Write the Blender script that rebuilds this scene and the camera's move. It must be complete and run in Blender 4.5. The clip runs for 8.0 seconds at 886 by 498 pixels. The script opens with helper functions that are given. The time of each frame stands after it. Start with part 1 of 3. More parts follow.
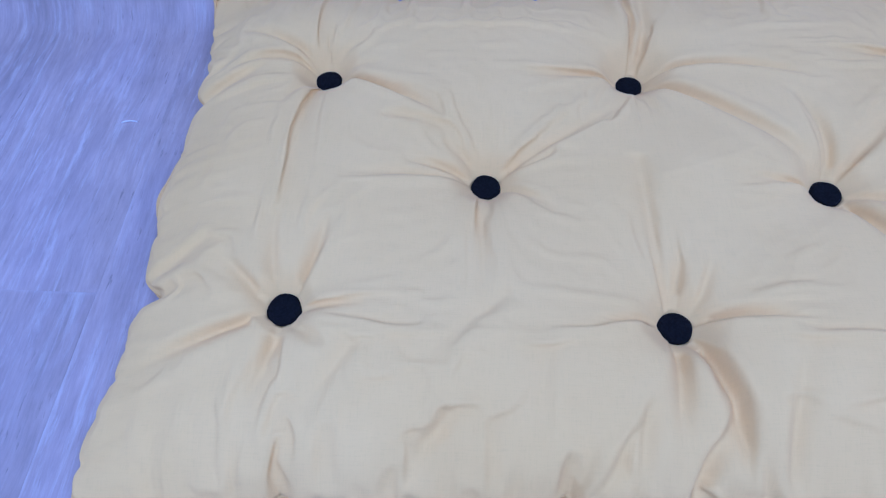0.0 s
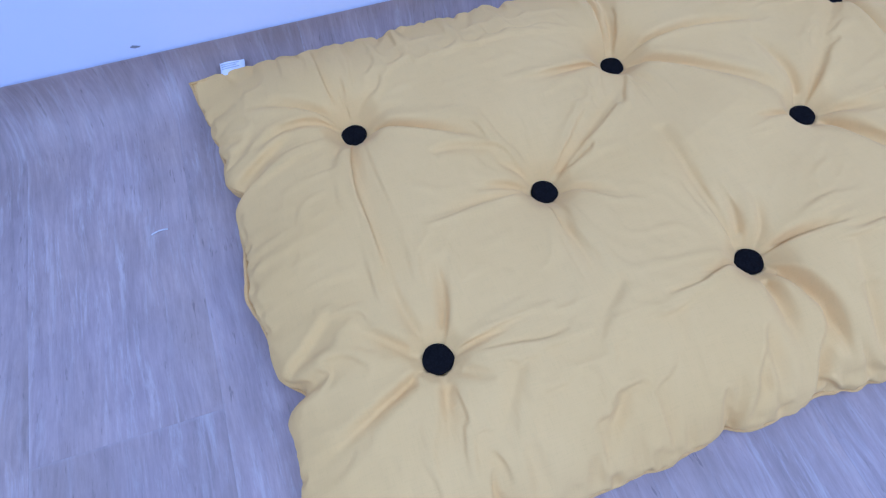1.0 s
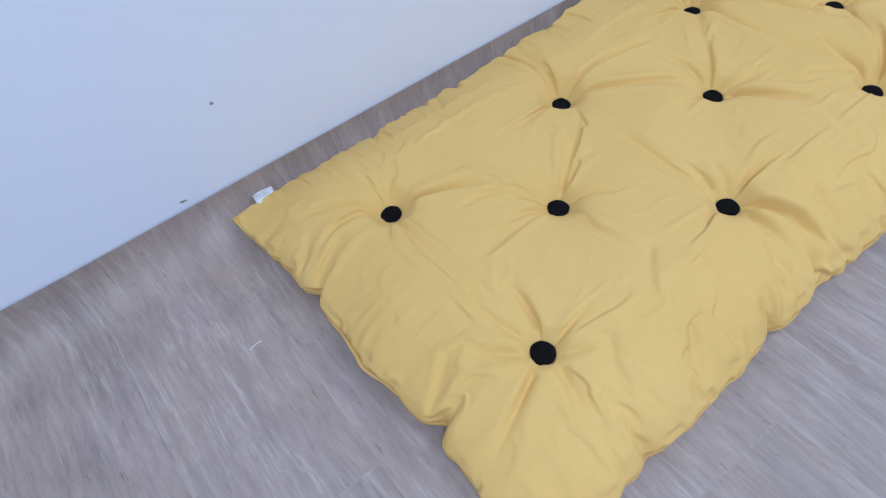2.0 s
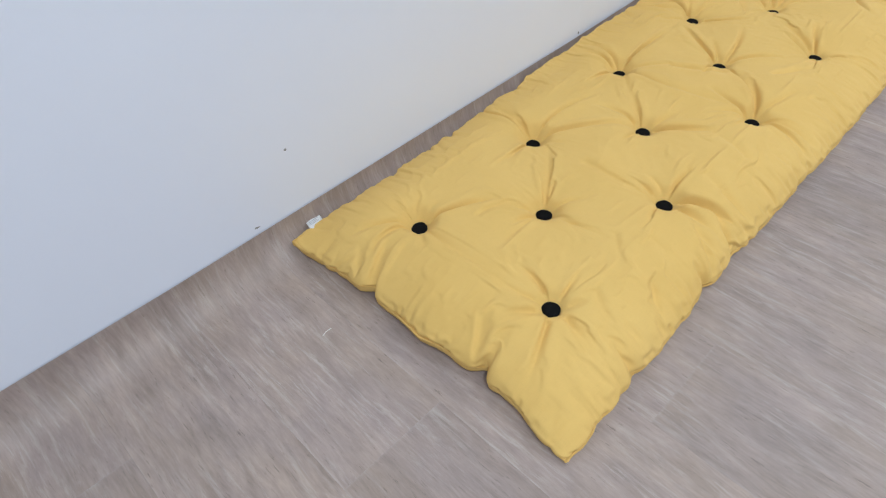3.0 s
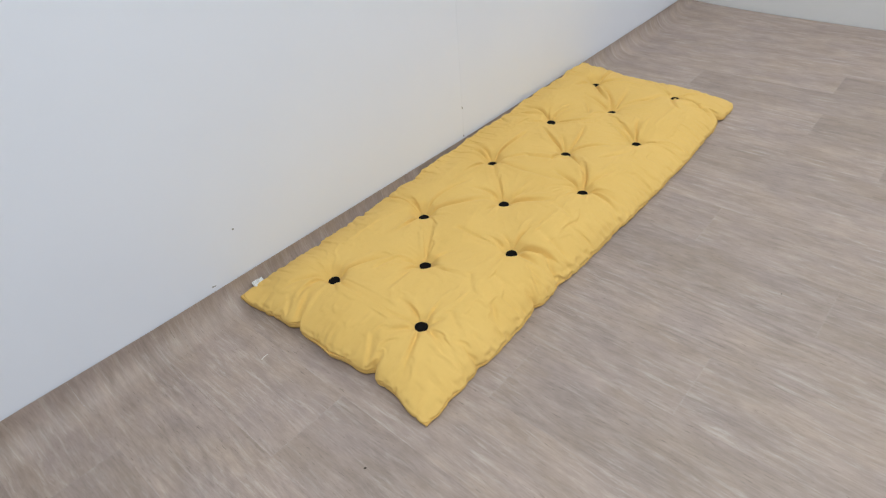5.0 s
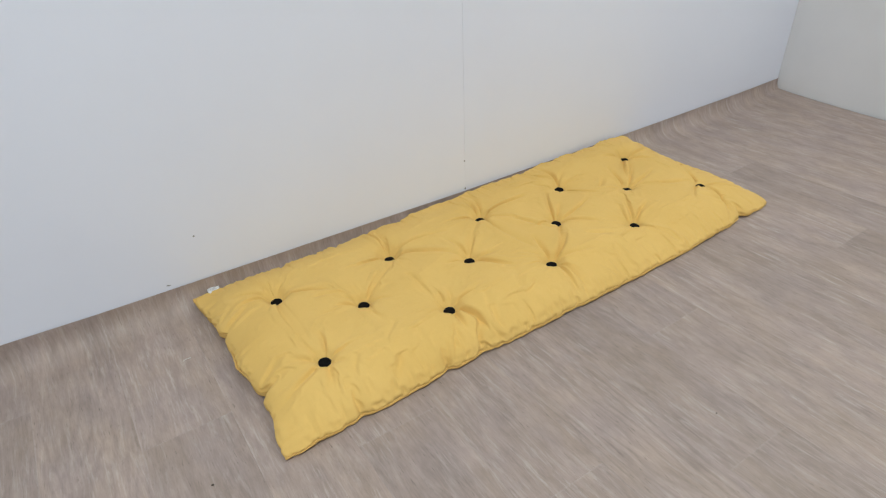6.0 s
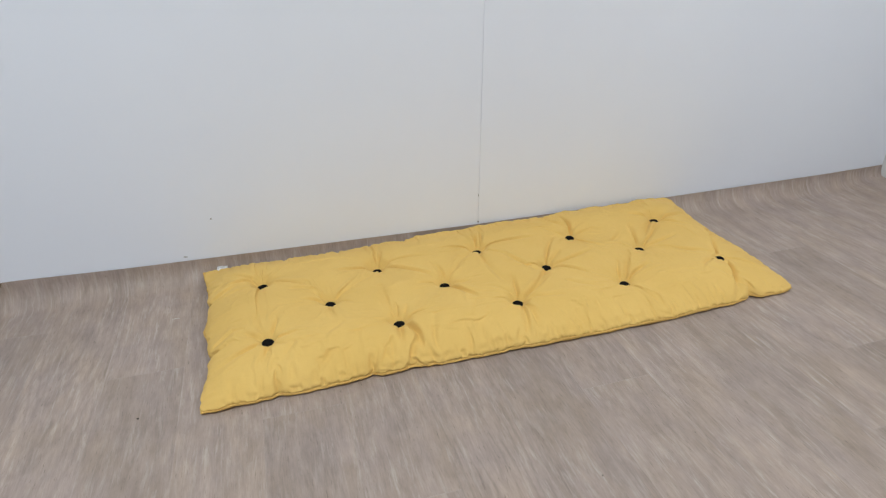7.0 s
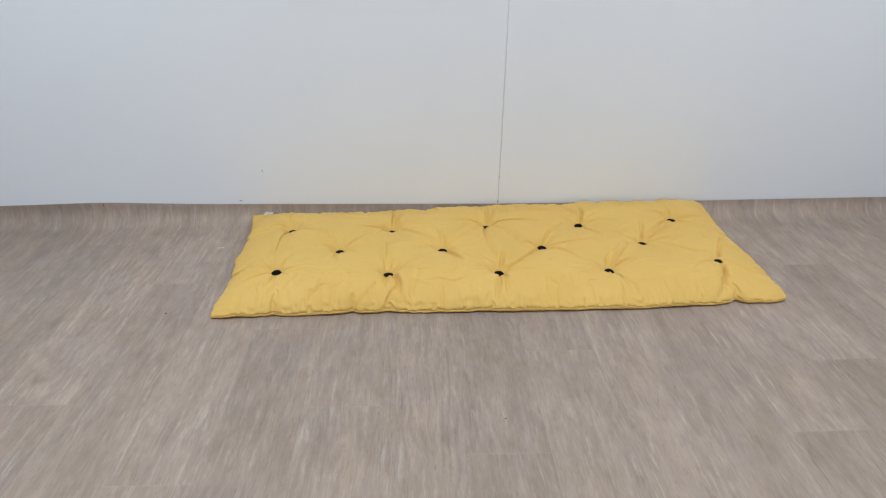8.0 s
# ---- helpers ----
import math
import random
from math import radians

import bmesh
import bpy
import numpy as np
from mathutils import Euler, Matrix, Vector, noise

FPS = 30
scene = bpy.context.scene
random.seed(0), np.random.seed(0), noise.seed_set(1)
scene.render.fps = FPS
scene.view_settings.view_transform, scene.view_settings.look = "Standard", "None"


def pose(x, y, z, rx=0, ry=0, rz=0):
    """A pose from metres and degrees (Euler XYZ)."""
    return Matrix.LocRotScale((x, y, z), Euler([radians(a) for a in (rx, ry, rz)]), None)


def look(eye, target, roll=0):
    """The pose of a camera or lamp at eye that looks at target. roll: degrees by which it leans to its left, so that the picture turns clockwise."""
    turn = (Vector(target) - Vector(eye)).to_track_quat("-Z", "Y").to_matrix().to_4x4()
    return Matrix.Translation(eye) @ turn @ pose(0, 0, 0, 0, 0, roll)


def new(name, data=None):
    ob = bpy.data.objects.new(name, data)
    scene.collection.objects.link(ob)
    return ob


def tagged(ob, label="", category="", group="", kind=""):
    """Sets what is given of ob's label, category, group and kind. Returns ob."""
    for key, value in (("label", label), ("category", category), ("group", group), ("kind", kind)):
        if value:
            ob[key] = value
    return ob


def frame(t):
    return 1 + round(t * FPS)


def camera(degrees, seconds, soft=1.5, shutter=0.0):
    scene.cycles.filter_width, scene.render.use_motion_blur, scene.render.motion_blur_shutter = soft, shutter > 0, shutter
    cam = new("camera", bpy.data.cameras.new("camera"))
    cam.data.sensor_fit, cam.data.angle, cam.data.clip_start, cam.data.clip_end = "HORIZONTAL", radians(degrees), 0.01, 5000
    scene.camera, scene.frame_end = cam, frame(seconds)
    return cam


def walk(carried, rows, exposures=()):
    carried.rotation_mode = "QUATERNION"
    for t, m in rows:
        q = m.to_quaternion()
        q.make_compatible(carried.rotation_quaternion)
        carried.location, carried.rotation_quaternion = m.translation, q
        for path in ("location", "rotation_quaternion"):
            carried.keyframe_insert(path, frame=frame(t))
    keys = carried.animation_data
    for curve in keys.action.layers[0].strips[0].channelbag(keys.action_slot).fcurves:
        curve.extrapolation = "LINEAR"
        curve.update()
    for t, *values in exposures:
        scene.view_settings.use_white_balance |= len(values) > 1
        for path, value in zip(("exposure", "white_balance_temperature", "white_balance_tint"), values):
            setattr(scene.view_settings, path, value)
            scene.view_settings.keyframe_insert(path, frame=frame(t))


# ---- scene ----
cam = camera(73.8, 8.0, soft=1.25)
PATH = [
    (0, (0.189, -0.809, 0.605), (0.117, 0.228, -1.104), -2.2),
    (0.5, (0.078, -0.828, 0.661), (0.177, 0.206, -1.048), -1.7),
    (1, (-0.047, -0.754, 0.683), (0.252, 0.163, -1.068), -1.1),
    (1.5, (-0.159, -0.714, 0.695), (0.343, 0.197, -1.014), 0.4),
    (1.7, (-0.208, -0.732, 0.723), (0.333, 0.236, -0.941), -5.0),
    (2.8, (-0.473, -0.909, 0.919), (0.389, 0.105, -0.574), -4.6),
    (3, (-0.564, -0.905, 0.94), (0.356, 0.101, -0.524), -4.2),
    (3.5, (-0.705, -0.917, 1.057), (0.35, 0.011, -0.367), -6.8),
    (4, (-0.743, -1.01, 1.128), (0.387, -0.1, -0.248), -4.8),
    (4.2, (-0.746, -1.085, 1.14), (0.401, -0.137, -0.197), -6.6),
    (5.3, (-0.658, -1.464, 1.166), (0.416, -0.278, -0.035), -3.3),
    (5.5, (-0.561, -1.527, 1.133), (0.46, -0.268, -0.038), -1.9),
    (6, (-0.339, -1.69, 1.144), (0.571, -0.28, 0.055), -2.4),
    (6.5, (-0.149, -1.91, 1.147), (0.514, -0.343, 0.096), -0.4),
    (7, (0.096, -2.038, 1.135), (0.608, -0.358, 0.179), -0.2),
    (7.5, (0.339, -2.157, 1.14), (0.678, -0.407, 0.232), -1.5),
    (8, (0.507, -2.371, 1.155), (0.595, -0.623, 0.188), 0.4),
]
EXPOSURES = [
    (0.0, -0.14, 3720, 33),
    (0.5, -0.17, 3780, 32),
    (1.0, -0.15, 4000, 28),
    (1.5, -0.13, 4390, 18),
    (1.7, -0.11, 4620, 15),
    (2.8, -0.03, 5700, 9),
    (3.5, -0.03, 6000, 7),
    (5.5, -0.08, 6320, 7),
    (6.5, -0.16, 6340, 7),
    (8.0, -0.13, 6320, 6),
]
walk(cam, [(t, look(eye, target, roll)) for t, eye, target, roll in PATH], EXPOSURES)

# ---- light ----
def added_ceiling_lamp(x, y, z, sx, sy, watts, colour):
    data = bpy.data.lights.new("added_panel_light", "AREA")
    data.shape, data.size, data.size_y, data.energy, data.color = "RECTANGLE", sx, sy, watts, colour
    ob = new("added_panel_light", data)
    ob.matrix_basis = pose(x, y, z)
    return ob


CEILING = 2.7
# no lamp is in view: these ceiling panels are added to light the room
LAMPS = ((1.9, -1.5, 1.2, 0.6, 28), (-0.9, -1.8, 1.2, 0.3, 46), (0.6, -3.4, 1.2, 0.6, 10))
for (lx, ly, lw, lh, watts), tint in zip(LAMPS, ((0.94, 0.97, 0.96), (0.92, 0.975, 0.985), (0.94, 0.97, 0.96))):
    added_ceiling_lamp(lx, ly, CEILING - 0.03, lw, lh, watts, tint)
world = bpy.data.worlds.new("room_world")
world.use_nodes = True
world.node_tree.nodes["Background"].inputs[0].default_value = (0.5, 0.55, 0.6, 1)
world.node_tree.nodes["Background"].inputs[1].default_value = 0.05
scene.world = world


# ---- materials ----
class Shader:
    """A principled material and short ways to add nodes to it."""

    def __init__(self, name, colour=(0.8, 0.8, 0.8), rough=0.6):
        self.mat = bpy.data.materials.new(name)
        self.mat.use_nodes = True
        self.tree = self.mat.node_tree
        self.bsdf = self.tree.nodes["Principled BSDF"]
        self.bsdf.inputs["Base Color"].default_value = (*colour, 1)
        self.bsdf.inputs["Roughness"].default_value = rough

    def node(self, kind, **values):
        n = self.tree.nodes.new(kind)
        for key, value in values.items():
            n.inputs[key.replace("_", " ")].default_value = value
        return n

    def link(self, a, b):
        self.tree.links.new(a, b)

    def math(self, op, a, b=0.0):
        n = self.tree.nodes.new("ShaderNodeMath")
        n.operation = op
        for i, v in enumerate((a, b)):
            if isinstance(v, (int, float)):
                n.inputs[i].default_value = v
            else:
                self.link(v, n.inputs[i])
        return n.outputs[0]

    def mapped(self, source, scale, offset=None):
        n = self.tree.nodes.new("ShaderNodeMapping")
        n.inputs["Scale"].default_value = scale
        self.link(source, n.inputs["Vector"])
        if offset is not None:
            self.link(offset, n.inputs["Location"])
        return n.outputs[0]

    def noise(self, source, scale, detail=4.0, rough=0.55, distortion=0.0):
        n = self.node("ShaderNodeTexNoise", Scale=scale, Detail=detail, Roughness=rough, Distortion=distortion)
        self.link(source, n.inputs["Vector"])
        return n.outputs[0]

    def ramp(self, source, *stops):
        n = self.tree.nodes.new("ShaderNodeValToRGB")
        e = n.color_ramp.elements
        while len(e) < len(stops):
            e.new(0.5)
        for el, (at, c) in zip(e, stops):
            el.position = at
            el.color = (c, c, c, 1) if isinstance(c, (int, float)) else (*c, 1)
        self.link(source, n.inputs[0])
        return n.outputs[0]

    def mix(self, a, b, fac, blend="MIX"):
        n = self.tree.nodes.new("ShaderNodeMix")
        n.data_type, n.blend_type = "RGBA", blend
        for i, v in ((6, a), (7, b), (0, fac)):
            if isinstance(v, (int, float)):
                n.inputs[i].default_value = v
            elif isinstance(v, tuple):
                n.inputs[i].default_value = (*v, 1)
            else:
                self.link(v, n.inputs[i])
        return n.outputs[2]

    def colour(self, out):
        self.link(out, self.bsdf.inputs["Base Color"])

    def rough(self, out):
        self.link(out, self.bsdf.inputs["Roughness"])

    def bump(self, height, strength, distance):
        n = self.node("ShaderNodeBump", Strength=strength, Distance=distance)
        self.link(height, n.inputs["Height"])
        self.link(n.outputs[0], self.bsdf.inputs["Normal"])

    def coords(self, which="Object"):
        return self.tree.nodes.new("ShaderNodeTexCoord").outputs[which]


def vinyl_material():
    """Limed oak print on sheet vinyl: grain along V, one random offset a plank."""
    s = Shader("limed_oak_vinyl", rough=0.5)
    uv = s.coords("UV")
    info = s.tree.nodes.new("ShaderNodeObjectInfo")
    shift = s.tree.nodes.new("ShaderNodeCombineXYZ")
    s.link(s.math("MULTIPLY", info.outputs["Random"], 37.0), shift.inputs[0])
    s.link(s.math("MULTIPLY", info.outputs["Random"], 91.0), shift.inputs[1])
    base = s.mapped(uv, (1, 1, 1), shift.outputs[0])
    warp = s.noise(s.mapped(base, (5.0, 1.8, 1)), 1.0, 3.0)
    # an eye in the grain, round which it flows: across, along, strength
    eye = s.tree.nodes.new("ShaderNodeAttribute")
    eye.attribute_name = "eye"
    eye_at = s.tree.nodes.new("ShaderNodeSeparateXYZ")
    s.link(eye.outputs["Vector"], eye_at.inputs[0])
    place = s.tree.nodes.new("ShaderNodeSeparateXYZ")
    s.link(uv, place.inputs[0])
    du = s.math("MULTIPLY", s.math("SUBTRACT", place.outputs[0], eye_at.outputs[0]), 13.0)
    dv = s.math("MULTIPLY", s.math("SUBTRACT", place.outputs[1], eye_at.outputs[1]), 2.3)
    ring = s.math("SQRT", s.math("ADD", s.math("MULTIPLY", du, du), s.math("MULTIPLY", dv, dv)))
    wobble = s.noise(s.mapped(base, (9.0, 3.0, 1)), 1.0, 4.0, 0.55)
    ring = s.math("ADD", ring, s.math("MULTIPLY", wobble, 0.9))
    rings = s.math("MULTIPLY", s.math("SINE", s.math("MULTIPLY", ring, 24.0)), s.ramp(wobble, (0.35, 0.3), (0.6, 1.0)))
    wx = s.tree.nodes.new("ShaderNodeVectorMath")
    wx.operation = "ADD"
    bend = s.tree.nodes.new("ShaderNodeCombineXYZ")
    s.link(s.math("MULTIPLY", s.math("SUBTRACT", warp, 0.5), 0.045), bend.inputs[0])
    s.link(base, wx.inputs[0])
    s.link(bend.outputs[0], wx.inputs[1])
    flow = wx.outputs[0]
    broad = s.noise(s.mapped(flow, (13, 2.2, 1)), 1.0, 4.0, 0.62)
    figure = s.noise(s.mapped(flow, (44, 5.5, 1)), 1.0, 6.0, 0.68, 0.3)
    fine = s.noise(s.mapped(flow, (230, 22.0, 1)), 1.0, 5.0, 0.70)
    lime_streak = s.noise(s.mapped(flow, (78, 7.5, 1)), 1.0, 7.0, 0.76, 0.25)
    dash = s.noise(s.mapped(flow, (210, 24.0, 1)), 1.0, 3.0, 0.66)
    patch = s.noise(s.mapped(base, (9.0, 3.6, 1)), 1.0, 4.0, 0.6)
    cloud = s.noise(s.mapped(base, (17.0, 10.0, 1)), 1.0, 5.0, 0.65)
    hue = s.noise(s.mapped(base, (8.0, 4.0, 1)), 1.0, 3.0, 0.6)
    tone_of = s.tree.nodes.new("ShaderNodeAttribute")
    tone_of.attribute_name = "tone"
    c = s.ramp(hue, (0.36, (0.343, 0.274, 0.246)), (0.64, (0.350, 0.274, 0.228)))
    c = s.mix(c, s.ramp(broad, (0.30, 0.88), (0.70, 1.10)), 1.0, "MULTIPLY")
    c = s.mix(c, s.ramp(figure, (0.30, 0.86), (0.5, 1.0), (0.72, 1.13)), 1.0, "MULTIPLY")
    c = s.mix(c, s.ramp(fine, (0.32, 0.86), (0.68, 1.10)), 1.0, "MULTIPLY")
    c = s.mix(c, s.ramp(cloud, (0.32, 0.90), (0.68, 1.10)), 1.0, "MULTIPLY")
    lime = s.math("MULTIPLY", s.ramp(lime_streak, (0.50, 0.0), (0.66, 0.80)), s.ramp(patch, (0.38, 0.10), (0.60, 1.0)))
    c = s.mix(c, (0.48, 0.420, 0.380), lime)
    dark = s.math("MULTIPLY", s.ramp(dash, (0.32, 0.75), (0.385, 0.0)), s.ramp(patch, (0.40, 1.0), (0.60, 0.2)))
    c = s.mix(c, (0.175, 0.138, 0.116), dark)
    c = s.mix(c, s.ramp(rings, (0.10, 1.06), (0.9, 0.82)), eye_at.outputs[2], "MULTIPLY")
    # pale printed bevel along one side and one end of each plank
    side = s.ramp(place.outputs[0], (0.0010, 0.35), (0.0028, 0.0))
    end = s.ramp(place.outputs[1], (0.0014, 0.24), (0.0036, 0.0))
    c = s.mix(c, (0.47, 0.415, 0.38), s.math("MAXIMUM", s.math("MULTIPLY", side, s.ramp(cloud, (0.42, 0.1), (0.6, 1.0))), end))
    c = s.mix(c, tone_of.outputs["Color"], 1.0, "MULTIPLY")
    s.colour(c)
    s.rough(s.ramp(fine, (0.3, 0.50), (0.7, 0.64)))
    s.bump(s.math("ADD", fine, dash), 0.10, 0.0005)
    return s.mat


def wall_material():
    s = Shader("white_wall_panel", rough=0.45)
    p = s.coords("Object")
    big = s.noise(p, 1.3, 3.0)
    s.colour(s.ramp(big, (0.35, (0.785, 0.815, 0.900)), (0.65, (0.805, 0.835, 0.915))))
    s.rough(s.ramp(s.noise(p, 6.0, 3.0), (0.3, 0.38), (0.7, 0.52)))
    s.bump(s.noise(p, 140.0, 3.0), 0.05, 0.0008)
    return s.mat


def cotton_material():
    """Plain-woven yellow cotton: weave, slubs and faint fading."""
    s = Shader("yellow_cotton", rough=0.92)
    p = s.coords("Object")
    fade = s.noise(p, 5.0, 3.0)
    c = s.ramp(fade, (0.3, (0.720, 0.470, 0.138)), (0.7, (0.755, 0.504, 0.158)))
    across = s.noise(s.mapped(p, (900, 60, 60)), 1.0, 2.0)
    along = s.noise(s.mapped(p, (60, 900, 60)), 1.0, 2.0)
    weave = s.math("ADD", across, along)
    c = s.mix(c, s.ramp(weave, (0.7, 0.97), (1.25, 1.02)), 0.8, "MULTIPLY")
    s.colour(c)
    s.bsdf.inputs["Sheen Weight"].default_value = 0.04
    s.bsdf.inputs["Sheen Roughness"].default_value = 0.5
    s.bsdf.inputs["Specular IOR Level"].default_value = 0.2
    crumple = s.noise(s.mapped(p, (1, 1, 1)), 55.0, 4.0, 0.6)
    s.bump(s.math("ADD", s.math("MULTIPLY", weave, 0.25), crumple), 0.25, 0.0015)
    return s.mat


def felt_material():
    s = Shader("black_felt", rough=0.95)
    p = s.coords("Object")
    s.colour(s.ramp(s.noise(p, 350.0, 4.0), (0.3, (0.004, 0.004, 0.0045)), (0.75, (0.012, 0.0115, 0.012))))
    s.bsdf.inputs["Specular IOR Level"].default_value = 0.06
    s.bump(s.noise(p, 700.0, 3.0), 0.6, 0.0008)
    return s.mat


def plain_material(name, colour, rough=0.7, grain=60.0, depth=0.0004):
    s = Shader(name, rough=rough)
    p = s.coords("Object")
    low = tuple(c * 0.9 for c in colour)
    s.colour(s.ramp(s.noise(p, grain, 4.0), (0.3, low), (0.7, colour)))
    s.bump(s.noise(p, grain * 6, 3.0), 0.2, depth)
    return s.mat


def glow_material():
    s = Shader("lamp_diffuser", (0.9, 0.9, 0.9), 0.4)
    s.bsdf.inputs["Emission Color"].default_value = (1, 0.96, 0.92, 1)
    s.bsdf.inputs["Emission Strength"].default_value = 3.0
    return s.mat


VINYL, WALL, COTTON, FELT = vinyl_material(), wall_material(), cotton_material(), felt_material()
WALL_PAINT = plain_material("white_wall_paint", (0.785, 0.785, 0.785), 0.55, 1.2, 0.0003)
SEAM = plain_material("yellow_cotton_seam", (0.70, 0.44, 0.125), 0.9, 220.0)
TAPE = plain_material("white_satin_tape", (0.80, 0.80, 0.80), 0.5, 90.0)
GREY_INK = plain_material("grey_ink", (0.52, 0.53, 0.55), 0.7, 90.0)
SUBFLOOR = plain_material("grey_underlay", (0.30, 0.25, 0.215), 0.9, 40.0)
DIRT = plain_material("brown_dirt", (0.09, 0.07, 0.055), 0.9, 300.0)
CHIP = plain_material("brown_chipped_edge", (0.20, 0.14, 0.09), 0.9, 300.0)
SCUFF = plain_material("grey_scuff", (0.30, 0.30, 0.30), 0.8, 300.0)
PALE = plain_material("pale_thread", (0.78, 0.76, 0.72), 0.9, 300.0)
CEIL = plain_material("white_ceiling_paint", (0.80, 0.80, 0.78), 0.9, 30.0)
METAL = plain_material("white_lamp_metal", (0.75, 0.75, 0.75), 0.4, 50.0)
GLOW = glow_material()


# ---- building helpers ----
def from_arrays(name, verts, faces, material, parent=None, smooth=True):
    me = bpy.data.meshes.new(name)
    me.from_pydata([tuple(map(float, v)) for v in verts], [], [tuple(map(int, f)) for f in faces])
    me.materials.append(material)
    me.polygons.foreach_set("use_smooth", [smooth] * len(me.polygons))
    me.update()
    ob = new(name, me)
    ob.parent = parent
    return ob


def part(name, bm, material, parent=None, label="", smooth=False):
    me = bpy.data.meshes.new(name)
    bm.to_mesh(me)
    bm.free()
    me.materials.append(material)
    me.polygons.foreach_set("use_smooth", [smooth] * len(me.polygons))
    ob = new(name, me)
    ob.parent = parent
    return tagged(ob, label)


def box_mesh(lo, hi, bevel=0.0):
    bm = bmesh.new()
    m = Matrix.Translation([(a + b) / 2 for a, b in zip(lo, hi)]) @ Matrix.Diagonal([b - a for a, b in zip(lo, hi)] + [1])
    bmesh.ops.create_cube(bm, size=1, matrix=m)
    if bevel:
        bmesh.ops.bevel(bm, geom=bm.edges[:], offset=bevel, segments=2, affect="EDGES", profile=0.6)
    return bm


def tube(path, radius, sides=6, closed=False):
    """Vertices and faces of a tube along a path of points; radius: one number or one a point."""
    path = np.asarray(path, float)
    n = len(path)
    rad = np.broadcast_to(np.asarray(radius, float), (n,))
    if closed:
        tan = np.roll(path, -1, 0) - np.roll(path, 1, 0)
    else:
        tan = np.gradient(path, axis=0)
    tan /= np.linalg.norm(tan, axis=1)[:, None] + 1e-9
    side = np.cross(tan, (0, 0, 1.0))
    side /= np.linalg.norm(side, axis=1)[:, None] + 1e-9
    up = np.cross(side, tan)
    verts, faces = [], []
    for k in range(n):
        for j in range(sides):
            a = 2 * math.pi * j / sides
            verts.append(path[k] + rad[k] * (math.cos(a) * side[k] + math.sin(a) * up[k]))
    for k in range(n if closed else n - 1):
        for j in range(sides):
            a, b = k * sides + j, k * sides + (j + 1) % sides
            c, d = ((k + 1) % n) * sides + (j + 1) % sides, ((k + 1) % n) * sides + j
            faces.append((a, b, c, d))
    if not closed:
        faces.append(tuple(range(sides))[::-1])
        faces.append(tuple((n - 1) * sides + j for j in range(sides)))
    return verts, faces


# ---- the room ----
# west and south walls are unseen; their distance sets how much light bounces back
X_LEFT, X_RIGHT, Y_BACK = -3.2, 3.03, -5.2
WALL_Y, SEAM_X = 0.0, 0.868
COVE = 0.075


def rim_height(x):
    """Height of the vinyl's turned-up edge on the wall; it wanders a little."""
    return float(np.interp(x, (-3.4, -1.3, -0.83, -0.43, 0.87, 1.8, 2.65, 3.02), (0.088, 0.090, 0.101, 0.088, 0.070, 0.072, 0.077, 0.085)))


def cove_point(x, s):
    """Place on the vinyl at x, s metres along the sheet from its upper edge."""
    px, py, pz = sheet_point(x, s)
    if x > 2.7:
        t = min((x - 2.7) / 0.32, 1.0)
        pz = max(pz, pz * 0.0 + 0.032 * t * t * (3 - 2 * t) * math.exp(py / 0.35))
    return px, py, pz


def sheet_point(x, s):
    top = rim_height(x)
    up = top - COVE
    arc = COVE * math.pi / 2
    front = WALL_Y - 0.004
    if s < up:
        return x, front, top - s
    s -= max(up, 0.0)
    if up < 0:
        s -= up
    if s < arc:
        a = s / COVE
        return x, front - COVE * (1 - math.cos(a)), COVE * (1 - math.sin(a))
    return x, front - COVE - (s - arc), 0.0


def cove_height(y):
    d = COVE - np.clip(-0.004 - np.asarray(y, float), 0, COVE)
    return COVE - np.sqrt(np.maximum(COVE * COVE - d * d, 0))


def room():
    def wall(name, lo, hi, label, bevel=0.0, paint=WALL):
        return tagged(part(name, box_mesh(lo, hi, bevel), paint), label, "wall", kind="structure")

    wall("wall_north_west", (X_LEFT, WALL_Y, -0.1), (SEAM_X - 0.0006, 0.06, CEILING), "smooth white wall panel behind the floor mattress", 0.0012)
    wall("wall_north_east", (SEAM_X + 0.0006, WALL_Y + 0.001, -0.1), (X_RIGHT - 0.003, 0.06, CEILING), "smooth white wall panel beside the panel joint", 0.0012)
    tagged(part("panel_joint", box_mesh((SEAM_X - 0.0005, 0.006, -0.1), (SEAM_X + 0.0005, 0.05, CEILING)), SCUFF), "thin grey sealed joint between two white wall panels", "trim", kind="structure")
    wall("wall_east", (X_RIGHT, Y_BACK, -0.1), (X_RIGHT + 0.06, 0.06, CEILING), "plain white side wall, unseen, added to close the room meeting the panelled wall", 0.0015, WALL_PAINT)
    # unseen walls and ceiling, added to close the room
    wall("wall_west", (X_LEFT - 0.06, Y_BACK, -0.1), (X_LEFT, 0.06, CEILING), "plain white side wall, unseen, added to close the room")
    wall("wall_south", (X_LEFT - 0.06, Y_BACK - 0.06, -0.1), (X_RIGHT + 0.06, Y_BACK, CEILING), "plain white wall opposite the mattress, unseen, added to close the room")
    tagged(part("ceiling", box_mesh((X_LEFT - 0.06, Y_BACK - 0.06, CEILING), (X_RIGHT + 0.06, 0.09, CEILING + 0.08)), CEIL), "plain white ceiling, unseen, added to close the room", "ceiling", kind="structure")


